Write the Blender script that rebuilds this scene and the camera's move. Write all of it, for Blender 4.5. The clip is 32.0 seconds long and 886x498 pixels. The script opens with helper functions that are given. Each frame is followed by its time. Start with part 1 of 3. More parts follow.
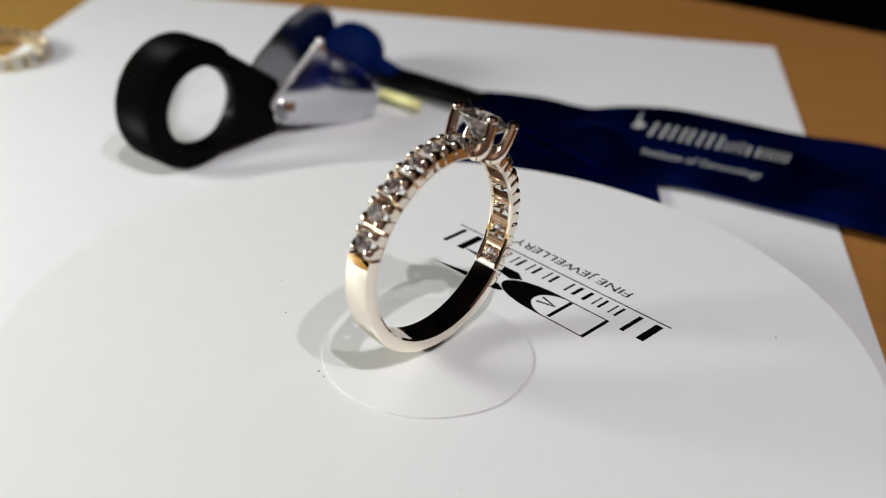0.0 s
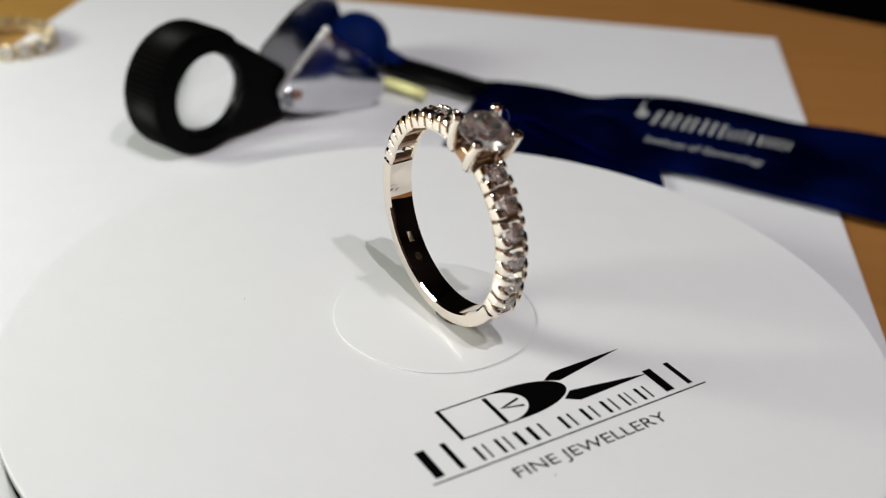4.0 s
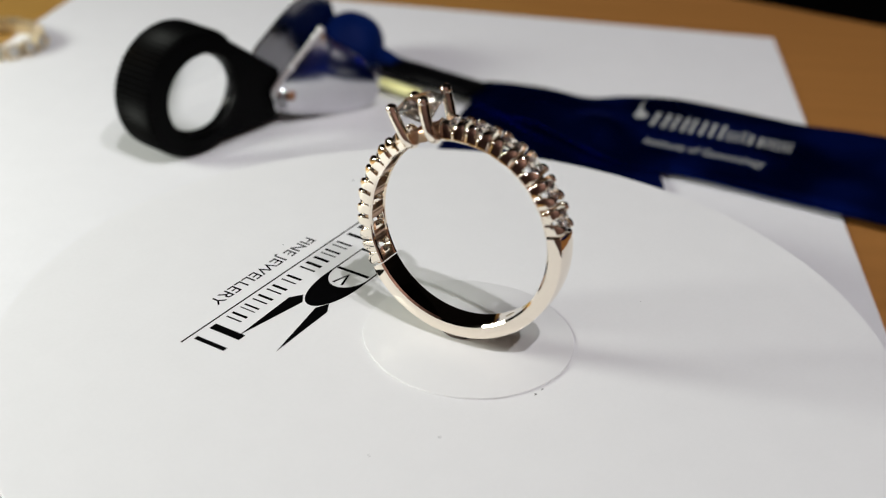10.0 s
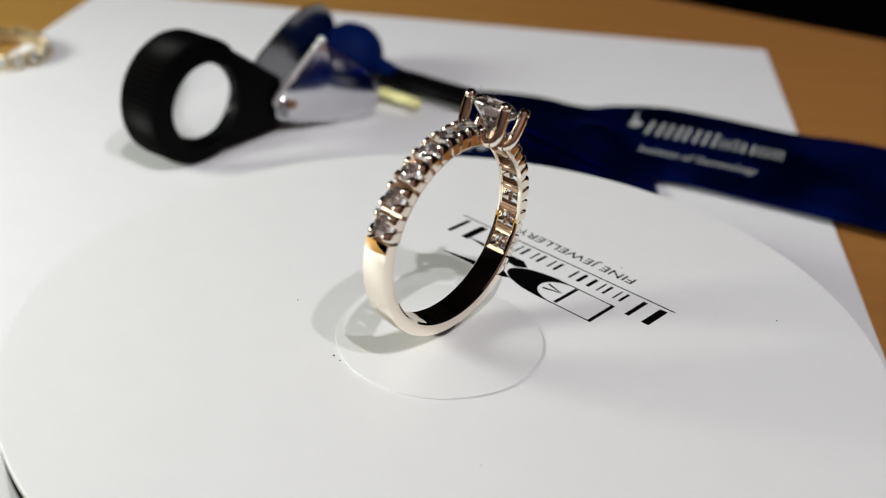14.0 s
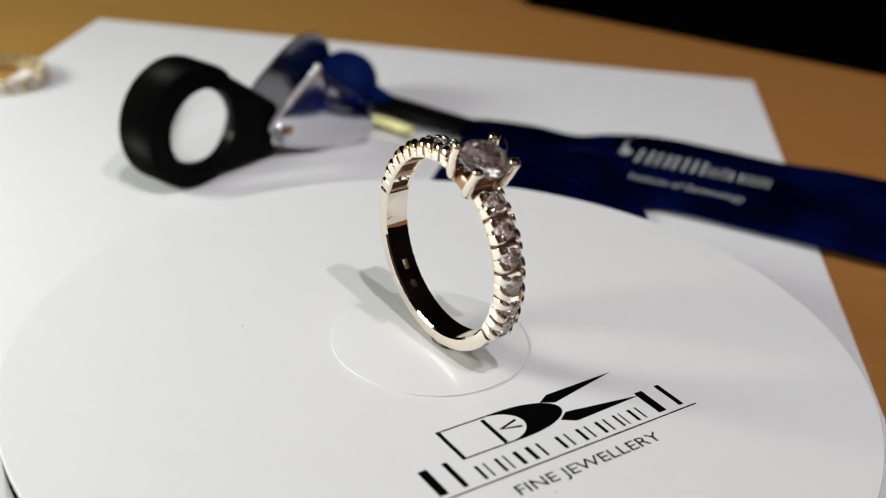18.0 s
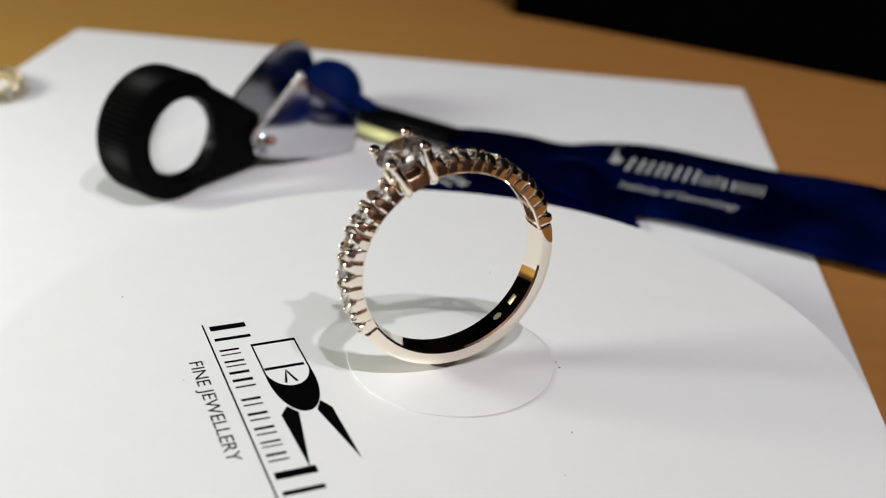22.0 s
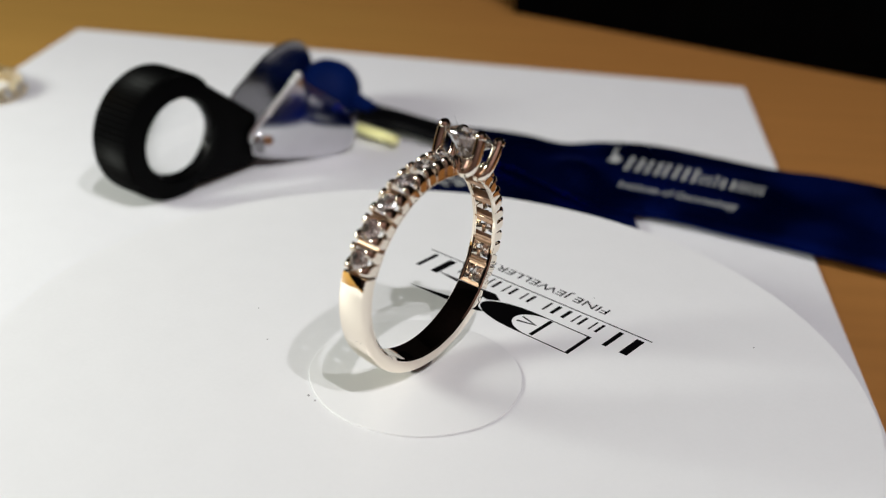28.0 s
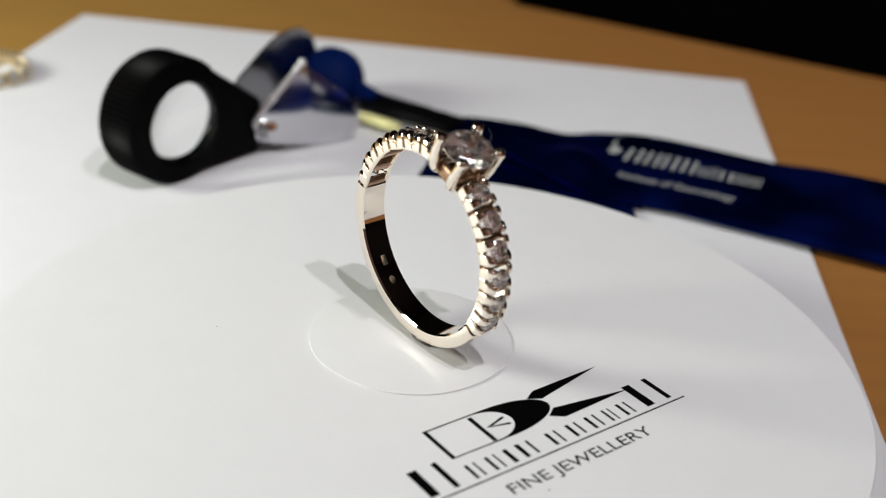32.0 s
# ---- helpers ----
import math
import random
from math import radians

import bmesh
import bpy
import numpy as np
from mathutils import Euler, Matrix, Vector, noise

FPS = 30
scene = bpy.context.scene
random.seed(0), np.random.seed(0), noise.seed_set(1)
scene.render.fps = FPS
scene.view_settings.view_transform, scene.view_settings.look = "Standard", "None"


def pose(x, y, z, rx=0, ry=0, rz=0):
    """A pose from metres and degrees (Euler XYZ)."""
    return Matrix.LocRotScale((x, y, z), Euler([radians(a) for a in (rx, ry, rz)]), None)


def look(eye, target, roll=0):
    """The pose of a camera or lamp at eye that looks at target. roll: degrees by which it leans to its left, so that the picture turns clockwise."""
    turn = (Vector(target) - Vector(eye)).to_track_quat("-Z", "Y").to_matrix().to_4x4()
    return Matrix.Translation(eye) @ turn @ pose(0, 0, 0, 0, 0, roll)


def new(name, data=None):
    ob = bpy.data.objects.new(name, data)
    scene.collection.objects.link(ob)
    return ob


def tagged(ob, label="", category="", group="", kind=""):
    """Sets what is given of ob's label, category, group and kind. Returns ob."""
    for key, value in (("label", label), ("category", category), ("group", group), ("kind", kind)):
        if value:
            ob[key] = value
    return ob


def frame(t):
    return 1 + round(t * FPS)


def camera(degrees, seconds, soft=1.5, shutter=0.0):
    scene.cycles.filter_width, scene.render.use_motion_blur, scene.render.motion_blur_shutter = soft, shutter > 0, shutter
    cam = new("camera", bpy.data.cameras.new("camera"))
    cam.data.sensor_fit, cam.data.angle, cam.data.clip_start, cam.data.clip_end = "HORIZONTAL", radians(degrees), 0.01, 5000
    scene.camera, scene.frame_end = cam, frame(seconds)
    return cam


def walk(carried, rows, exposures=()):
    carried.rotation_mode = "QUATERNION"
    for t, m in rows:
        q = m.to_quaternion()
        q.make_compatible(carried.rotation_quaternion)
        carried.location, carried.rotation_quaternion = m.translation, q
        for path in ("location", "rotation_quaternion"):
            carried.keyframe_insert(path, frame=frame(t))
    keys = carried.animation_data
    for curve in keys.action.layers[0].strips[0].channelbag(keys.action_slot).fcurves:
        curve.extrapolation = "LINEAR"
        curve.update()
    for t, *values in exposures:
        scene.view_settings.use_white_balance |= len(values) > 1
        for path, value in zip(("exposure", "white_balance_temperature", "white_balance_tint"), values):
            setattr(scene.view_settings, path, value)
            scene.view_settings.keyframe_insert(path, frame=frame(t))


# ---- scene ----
# a ring on a small turntable, seen close; true size, in metres, z = 0 is the top of the turntable card
MM = 0.001
cam = camera(43.04, 32.0, soft=1.08)
cam.data.dof.use_dof = True
cam.data.dof.focus_distance = 0.099
cam.data.dof.aperture_fstop = 27.5
PATH = [
    (0.0, pose(0.00425, -0.08106, 0.05482, 60.796, -2.431, 4.406)),
    (0.5, pose(0.00434, -0.08132, 0.05504, 60.677, -2.471, 4.454)),
    (1.0, pose(0.00445, -0.08163, 0.05525, 60.505, -2.417, 4.490)),
    (1.5, pose(0.00454, -0.08206, 0.05541, 60.361, -2.294, 4.493)),
    (2.0, pose(0.00462, -0.08271, 0.05541, 60.292, -2.154, 4.500)),
    (2.5, pose(0.00450, -0.08317, 0.05516, 60.273, -1.961, 4.407)),
    (3.0, pose(0.00412, -0.08340, 0.05487, 60.464, -2.236, 4.348)),
    (3.5, pose(0.00367, -0.08340, 0.05443, 60.693, -2.584, 4.336)),
    (5.5, pose(0.00279, -0.08149, 0.05388, 60.405, -2.438, 4.392)),
    (6.0, pose(0.00255, -0.08123, 0.05348, 60.396, -1.890, 4.185)),
    (6.5, pose(0.00239, -0.08112, 0.05330, 60.438, -1.577, 4.003)),
    (7.0, pose(0.00230, -0.08118, 0.05321, 60.410, -1.540, 3.946)),
    (7.5, pose(0.00218, -0.08148, 0.05328, 60.430, -1.918, 3.931)),
    (8.0, pose(0.00204, -0.08163, 0.05338, 60.469, -2.081, 3.899)),
    (8.5, pose(0.00179, -0.08163, 0.05332, 60.498, -2.590, 3.865)),
    (9.0, pose(0.00166, -0.08167, 0.05338, 60.577, -2.837, 3.750)),
    (9.5, pose(0.00201, -0.08126, 0.05345, 60.618, -2.756, 3.787)),
    (10.0, pose(0.00243, -0.08090, 0.05350, 60.647, -2.735, 3.885)),
    (10.5, pose(0.00268, -0.08100, 0.05350, 60.687, -2.677, 3.927)),
    (11.0, pose(0.00270, -0.08132, 0.05349, 60.768, -2.655, 3.908)),
    (11.5, pose(0.00270, -0.08181, 0.05355, 60.830, -2.639, 3.880)),
    (12.0, pose(0.00284, -0.08232, 0.05372, 60.847, -2.664, 3.918)),
    (12.5, pose(0.00298, -0.08278, 0.05390, 60.857, -2.733, 3.949)),
    (13.0, pose(0.00264, -0.08319, 0.05390, 60.991, -2.747, 3.828)),
    (13.5, pose(0.00222, -0.08362, 0.05380, 61.199, -2.788, 3.676)),
    (14.0, pose(0.00194, -0.08400, 0.05377, 61.403, -2.887, 3.616)),
    (14.5, pose(0.00176, -0.08446, 0.05389, 61.562, -2.844, 3.454)),
    (16.5, pose(0.00209, -0.08707, 0.05403, 62.590, -2.826, 3.360)),
    (17.0, pose(0.00191, -0.08695, 0.05392, 62.869, -2.989, 3.354)),
    (17.5, pose(0.00176, -0.08665, 0.05385, 62.998, -3.111, 3.336)),
    (18.0, pose(0.00157, -0.08633, 0.05386, 63.034, -3.459, 3.285)),
    (18.5, pose(0.00149, -0.08595, 0.05349, 63.057, -3.352, 3.143)),
    (19.0, pose(0.00138, -0.08533, 0.05303, 63.105, -3.089, 2.937)),
    (19.5, pose(0.00120, -0.08470, 0.05267, 63.090, -2.702, 2.640)),
    (20.0, pose(0.00104, -0.08428, 0.05254, 63.178, -2.314, 2.350)),
    (20.5, pose(0.00113, -0.08354, 0.05231, 63.324, -2.363, 2.251)),
    (21.0, pose(0.00109, -0.08295, 0.05199, 63.480, -2.412, 2.235)),
    (21.5, pose(0.00118, -0.08303, 0.05197, 63.665, -3.078, 2.352)),
    (22.0, pose(0.00134, -0.08299, 0.05203, 63.717, -3.390, 2.476)),
    (22.5, pose(0.00163, -0.08273, 0.05222, 63.648, -3.412, 2.578)),
    (23.0, pose(0.00193, -0.08256, 0.05230, 63.582, -3.292, 2.631)),
    (23.5, pose(0.00224, -0.08245, 0.05218, 63.637, -3.201, 2.712)),
    (24.0, pose(0.00246, -0.08237, 0.05194, 63.727, -3.205, 2.749)),
    (24.5, pose(0.00233, -0.08213, 0.05187, 63.767, -3.211, 2.688)),
    (25.0, pose(0.00212, -0.08203, 0.05181, 63.776, -3.217, 2.618)),
    (25.5, pose(0.00225, -0.08182, 0.05188, 63.734, -3.171, 2.630)),
    (27.5, pose(0.00239, -0.08198, 0.05204, 63.607, -3.186, 2.715)),
    (28.0, pose(0.00246, -0.08239, 0.05205, 63.630, -3.168, 2.721)),
    (28.5, pose(0.00256, -0.08285, 0.05207, 63.651, -3.174, 2.733)),
    (29.0, pose(0.00273, -0.08332, 0.05212, 63.673, -3.090, 2.734)),
    (29.5, pose(0.00273, -0.08380, 0.05251, 63.591, -3.037, 2.704)),
    (30.0, pose(0.00272, -0.08420, 0.05289, 63.451, -2.872, 2.637)),
    (30.5, pose(0.00261, -0.08459, 0.05303, 63.316, -3.010, 2.662)),
    (31.0, pose(0.00238, -0.08485, 0.05282, 63.296, -3.459, 2.790)),
    (31.5, pose(0.00241, -0.08466, 0.05247, 63.259, -3.668, 2.956)),
    (32.0, pose(0.00251, -0.08440, 0.05196, 63.303, -3.896, 3.074)),
]
walk(cam, PATH, ((0.0, -0.09), (3.0, -0.09), (9.0, -0.05), (13.0, -0.05), (17.0, -0.07), (19.0, -0.04), (22.0, 0.0), (30.0, 0.0), (32.0, -0.04)))

PAPER_Z = -10.1 * MM          # top of the paper on the desk
SPIN, PHASE = -25.6257, 498.470  # degrees a second, degrees at 0 s

# ---- world and lamps ----
world = bpy.data.worlds.new("room_light")
scene.world = world
world.use_nodes = True
world.node_tree.nodes["Background"].inputs["Color"].default_value = (0.05, 0.045, 0.04, 1)
world.node_tree.nodes["Background"].inputs["Strength"].default_value = 0.1


def polar(az, el, d):
    a, e = radians(az), radians(el)
    return Vector((math.cos(e) * math.cos(a), math.cos(e) * math.sin(a), math.sin(e))) * d


def bulb(name, at, watts, radius, colour):
    data = bpy.data.lights.new(name, "POINT")
    data.energy, data.shadow_soft_size, data.color = watts, radius, colour
    ob = new(name, data)
    ob.location = at
    return ob


def panel(name, at, target, sx, sy, watts, colour):
    data = bpy.data.lights.new(name, "AREA")
    data.shape, data.size, data.size_y, data.energy, data.color = "RECTANGLE", sx, sy, watts, colour
    ob = new(name, data)
    ob.matrix_world = look(at, target)
    return ob


bulb("spot_bulb", polar(-68.5, 63.4, 1.0), 15.3, 0.0125, (0.935, 0.92, 0.958))
bulb("spot_bulb", polar(-49, 58.2, 1.0), 10.4, 0.0125, (0.935, 0.92, 0.958))
panel("desk_lamp_light", (-0.20, -0.014, 0.080), (0, 0, 0), 0.073, 0.05, 0.445, (0.955, 1.0, 0.91))


# ---- materials ----
def material(name):
    m = bpy.data.materials.new(name)
    m.use_nodes = True
    return m, m.node_tree.nodes, m.node_tree.links, m.node_tree.nodes["Principled BSDF"]


def plain(name, colour, rough, metal=0.0, scale=800.0, bump=0.0, spread=0.08, spec=0.5):
    """A surface with two scales of variation, its grain in cycles a metre."""
    m, nodes, links, b = material(name)
    b.inputs["Roughness"].default_value, b.inputs["Metallic"].default_value = rough, metal
    b.inputs["Specular IOR Level"].default_value = spec
    at = nodes.new("ShaderNodeTexCoord")
    fine, wide = nodes.new("ShaderNodeTexNoise"), nodes.new("ShaderNodeTexNoise")
    fine.inputs["Scale"].default_value, wide.inputs["Scale"].default_value = scale, scale / 9
    fine.inputs["Detail"].default_value = 5
    both = nodes.new("ShaderNodeMath")
    both.operation = "ADD"
    ramp = nodes.new("ShaderNodeMapRange")
    ramp.inputs["From Min"].default_value, ramp.inputs["From Max"].default_value = 0.6, 1.4
    ramp.inputs["To Min"].default_value, ramp.inputs["To Max"].default_value = 1 - spread, 1 + spread
    mul = nodes.new("ShaderNodeVectorMath")
    mul.operation = "SCALE"
    mul.inputs[0].default_value = colour
    for n in (fine, wide):
        links.new(at.outputs["Object"], n.inputs["Vector"])
    links.new(fine.outputs["Fac"], both.inputs[0])
    links.new(wide.outputs["Fac"], both.inputs[1])
    links.new(both.outputs[0], ramp.inputs["Value"])
    links.new(ramp.outputs["Result"], mul.inputs["Scale"])
    links.new(mul.outputs["Vector"], b.inputs["Base Color"])
    if bump:
        bn = nodes.new("ShaderNodeBump")
        bn.inputs["Strength"].default_value, bn.inputs["Distance"].default_value = bump, 0.0001
        links.new(fine.outputs["Fac"], bn.inputs["Height"])
        links.new(bn.outputs["Normal"], b.inputs["Normal"])
    return m


def gem(name, colour, ior, rough=0.0, clear=1.0):
    m, nodes, links, b = material(name)
    b.inputs["Base Color"].default_value = (*colour, 1)
    b.inputs["Roughness"].default_value = rough
    b.inputs["IOR"].default_value = ior
    b.inputs["Transmission Weight"].default_value = clear
    return m


def wood(name):
    """Oak veneer: soft grain along x, yellower to the left and redder to the right."""
    m, nodes, links, b = material(name)
    at, mp = nodes.new("ShaderNodeTexCoord"), nodes.new("ShaderNodeMapping")
    mp.inputs["Rotation"].default_value = (0, 0, radians(-4))
    mp.inputs["Scale"].default_value = (14, 160, 60)
    n1, n2, wv = nodes.new("ShaderNodeTexNoise"), nodes.new("ShaderNodeTexNoise"), nodes.new("ShaderNodeTexWave")
    n1.inputs["Scale"].default_value, n1.inputs["Detail"].default_value = 2.2, 8
    n2.inputs["Scale"].default_value, n2.inputs["Detail"].default_value = 22.0, 3
    wv.inputs["Scale"].default_value, wv.inputs["Distortion"].default_value = 0.35, 7
    wv.bands_direction = "Y"
    mix = nodes.new("ShaderNodeMath")
    mix.operation = "MULTIPLY_ADD"
    mix.inputs[1].default_value = 0.3
    links.new(at.outputs["Object"], mp.inputs["Vector"])
    links.new(at.outputs["Object"], n2.inputs["Vector"])
    for n in (n1, wv):
        links.new(mp.outputs["Vector"], n.inputs["Vector"])
    links.new(wv.outputs["Fac"], mix.inputs[0])
    links.new(n1.outputs["Fac"], mix.inputs[2])
    tones = []
    for dark, light in (((0.355, 0.198, 0.046, 1), (0.415, 0.232, 0.056, 1)), ((0.345, 0.152, 0.039, 1), (0.405, 0.180, 0.047, 1))):
        ramp = nodes.new("ShaderNodeValToRGB")
        ramp.color_ramp.elements[0].color, ramp.color_ramp.elements[1].color = dark, light
        ramp.color_ramp.elements[0].position, ramp.color_ramp.elements[1].position = 0.3, 0.95
        links.new(mix.outputs[0], ramp.inputs["Fac"])
        tones.append(ramp)
    # blends the two tones along x, with noise in the boundary
    sep, drift, leaf, blend = nodes.new("ShaderNodeSeparateXYZ"), nodes.new("ShaderNodeMath"), nodes.new("ShaderNodeMapRange"), nodes.new("ShaderNodeMix")
    drift.operation = "MULTIPLY_ADD"
    drift.inputs[1].default_value = 0.09
    leaf.interpolation_type = "SMOOTHSTEP"
    leaf.inputs["From Min"].default_value, leaf.inputs["From Max"].default_value = -0.05, 0.095
    blend.data_type = "RGBA"
    links.new(at.outputs["Object"], sep.inputs[0])
    links.new(n2.outputs["Fac"], drift.inputs[0])
    links.new(sep.outputs["X"], drift.inputs[2])
    links.new(drift.outputs[0], leaf.inputs["Value"])
    links.new(leaf.outputs["Result"], blend.inputs[0])
    links.new(tones[0].outputs["Color"], blend.inputs[6])
    links.new(tones[1].outputs["Color"], blend.inputs[7])
    links.new(blend.outputs[2], b.inputs["Base Color"])
    b.inputs["Roughness"].default_value = 0.38
    return m


CARD = plain("white_card", (0.80, 0.80, 0.80), 0.55, scale=2500, bump=0.06, spread=0.015)
SHEET = plain("white_paper", (0.80, 0.80, 0.81), 0.7, scale=1800, bump=0.08, spread=0.02)
PAD = plain("white_vinyl", (0.80, 0.80, 0.795), 0.3, scale=900, bump=0.03, spread=0.012)
INK = plain("black_ink", (0.0014, 0.0014, 0.0016), 0.7, scale=3000, spread=0.25, spec=0.02)
GOLD = plain("white_gold", (0.94, 0.855, 0.735), 0.035, metal=1.0, scale=900, bump=0.015, spread=0.02)
# white gold darkened and reddened: shade of the recesses put into the colour
SHADED_GOLD = plain("shaded_white_gold", (0.48, 0.32, 0.22), 0.28, metal=1.0, scale=2500, bump=0.15, spread=0.25)
FIBRE = plain("grey_fibre", (0.10, 0.10, 0.11), 0.6)
STAMP = plain("matt_yellowish_stamp", (0.58, 0.49, 0.33), 0.4, metal=1.0, scale=5000, bump=0.3)
DIAMOND = gem("diamond", (1.0, 0.93, 0.88), 2.42, 0.12, 1.0)
BIG_DIAMOND = gem("large_diamond", (1.0, 0.93, 0.88), 2.42, 0.12, 1.0)
MILKY = gem("pale_stone", (0.80, 0.78, 0.72), 1.8, 0.12, 0.45)
PUTTY = plain("brown_putty", (0.06, 0.035, 0.025), 0.3, scale=1500, spread=0.3)
BLACK = plain("black_painted_metal", (0.0012, 0.0012, 0.0013), 0.40, scale=3000, bump=0.1, spread=0.3, spec=0.035)
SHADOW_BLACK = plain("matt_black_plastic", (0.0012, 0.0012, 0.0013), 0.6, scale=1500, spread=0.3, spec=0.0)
# darker than the front leaf's chrome; for the back leaf and hinge disc
DARK_CHROME = plain("dark_chrome", (0.27, 0.27, 0.275), 0.18, metal=1.0, scale=500, bump=0.06, spread=0.12)
GLOSS_BLACK = plain("glossy_black_metal", (0.004, 0.004, 0.004), 0.22, scale=3000, spread=0.3)
CHROME = plain("chrome", (0.66, 0.66, 0.685), 0.12, metal=1.0, scale=400, bump=0.03, spread=0.05)
BRIGHT = plain("satin_chrome", (0.80, 0.80, 0.80), 0.38, metal=1.0, scale=900, bump=0.1, spread=0.05)
BRASS = plain("brass", (0.93, 0.90, 0.42), 0.35, metal=0.1, scale=900, spread=0.06)
COPPER = plain("copper_rivet", (0.32, 0.16, 0.09), 0.35, metal=1.0, scale=2000)
BLUE = plain("blue_satin", (0.0034, 0.0135, 0.135), 0.40, metal=0.95, scale=4000, bump=0.25, spread=0.2)
BLUE.node_tree.nodes["Principled BSDF"].inputs["Specular Tint"].default_value = (0.02, 0.06, 0.5, 1)
sheen, lay, tone = BLUE.node_tree.nodes.new("ShaderNodeTexNoise"), BLUE.node_tree.nodes.new("ShaderNodeTexCoord"), BLUE.node_tree.nodes.new("ShaderNodeMapRange")
sheen.inputs["Scale"].default_value, sheen.inputs["Detail"].default_value = 62.0, 1.0
tone.interpolation_type = "SMOOTHSTEP"
tone.inputs["From Min"].default_value, tone.inputs["From Max"].default_value = 0.36, 0.66
tone.inputs["To Min"].default_value, tone.inputs["To Max"].default_value = 0.27, 0.56
BLUE.node_tree.links.new(lay.outputs["Object"], sheen.inputs["Vector"])
BLUE.node_tree.links.new(sheen.outputs["Fac"], tone.inputs["Value"])
BLUE.node_tree.links.new(tone.outputs["Result"], BLUE.node_tree.nodes["Principled BSDF"].inputs["Roughness"])
BLUE_BRIGHT = plain("blue_plush", (0.0010, 0.0100, 0.080), 0.6, scale=2500, bump=0.5, spread=0.2, spec=0.06)
LEATHER = plain("black_leather", (0.003, 0.003, 0.0035), 0.4, scale=2000, bump=0.3, spread=0.3, spec=0.05)
PRINT = plain("white_print", (0.40, 0.41, 0.41), 0.6, scale=3000, spread=0.06)
LENS = gem("lens_glass", (1.0, 1.0, 1.0), 1.5)
YELLOW = plain("pale_gold", (0.74, 0.63, 0.42), 0.42, metal=1.0, scale=900, spread=0.04)
WOOD = wood("oak_veneer")
# colours of an added, unseen room, tuned to what the metal reflects
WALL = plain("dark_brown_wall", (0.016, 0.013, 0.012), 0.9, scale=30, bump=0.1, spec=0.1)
CEILING = plain("near_black_ceiling", (0.014, 0.010, 0.009), 0.9, scale=9, bump=0.1, spec=0.1, spread=0.4)
# pale mottled wall out of view, added to brighten the stones by reflection
REFLECTOR_WALL = plain("rose_beige_reflector_wall", (0.38, 0.225, 0.18), 0.9, scale=9, bump=0.1, spec=0.1, spread=0.45)
ROOM_FLOOR = plain("red_brown_unseen_floor", (0.075, 0.036, 0.025), 0.95, scale=120, bump=0.3, spec=0.1, spread=0.2)


# ---- mesh helpers ----
def mesh_object(name, bm, mat, smooth=True):
    bmesh.ops.recalc_face_normals(bm, faces=bm.faces)
    data = bpy.data.meshes.new(name)
    bm.to_mesh(data)
    bm.free()
    data.materials.append(mat)
    if smooth:
        data.shade_smooth()
        data.set_sharp_from_angle(angle=radians(38))
    return new(name, data)


def thing(name, label, category, group="", kind=""):
    return tagged(new(name), label, category, group, kind)


def part(name, bm, mat, parent, label="", smooth=True):
    ob = mesh_object(name, bm, mat, smooth)
    ob.parent = parent
    return tagged(ob, label) if label else ob


def twin(ob, m, parent=None):
    """Another object on the same mesh."""
    c = new(ob.name.split(".")[0], ob.data)
    c.parent = parent or ob.parent
    c.matrix_basis = m
    if "label" in ob:
        c["label"] = ob["label"]
    return c


def box(bm, sx, sy, sz, m=Matrix(), bevel=0.0, seg=2):
    made = bmesh.ops.create_cube(bm, size=1, matrix=m @ Matrix.Diagonal((sx, sy, sz, 1)))
    if bevel:
        edges = {e for v in made["verts"] for e in v.link_edges}
        bmesh.ops.bevel(bm, geom=list(edges), offset=bevel, segments=seg, affect="EDGES", profile=0.5)


def lathe(bm, profile, seg=64, m=Matrix(), closed=True):
    """Turns a profile of (radius, z) round z."""
    rings = []
    for r, z in profile:
        if r < 1e-9:
            rings.append([bm.verts.new(m @ Vector((0, 0, z)))])
        else:
            rings.append([bm.verts.new(m @ Vector((r * math.cos(a), r * math.sin(a), z))) for a in (2 * math.pi * k / seg for k in range(seg))])
    pairs = list(zip(rings, rings[1:]))
    if closed:
        pairs.append((rings[-1], rings[0]))
    for a, b in pairs:
        for k in range(seg):
            q = [a[k % len(a)], a[(k + 1) % len(a)], b[(k + 1) % len(b)], b[k % len(b)]]
            q = list(dict.fromkeys(q))
            if len(q) > 2:
                bm.faces.new(q)


def prism(bm, outline, z0, z1, m=Matrix(), bevel=0.0):
    """An outline of (x, y) drawn out from z0 to z1."""
    low = [bm.verts.new(m @ Vector((x, y, z0))) for x, y in outline]
    high = [bm.verts.new(m @ Vector((x, y, z1))) for x, y in outline]
    n = len(outline)
    top = bm.faces.new(high)
    bm.faces.new(low[::-1])
    for k in range(n):
        bm.faces.new((low[k], low[(k + 1) % n], high[(k + 1) % n], high[k]))
    if bevel:
        bmesh.ops.bevel(bm, geom=list(top.edges), offset=bevel, segments=2, affect="EDGES", profile=0.5)


def ball(bm, r, at, seg=10, squash=(1, 1, 1)):
    bmesh.ops.create_uvsphere(bm, u_segments=seg, v_segments=max(6, seg * 2 // 3), radius=r, matrix=Matrix.Translation(at) @ Matrix.Diagonal((*squash, 1)))


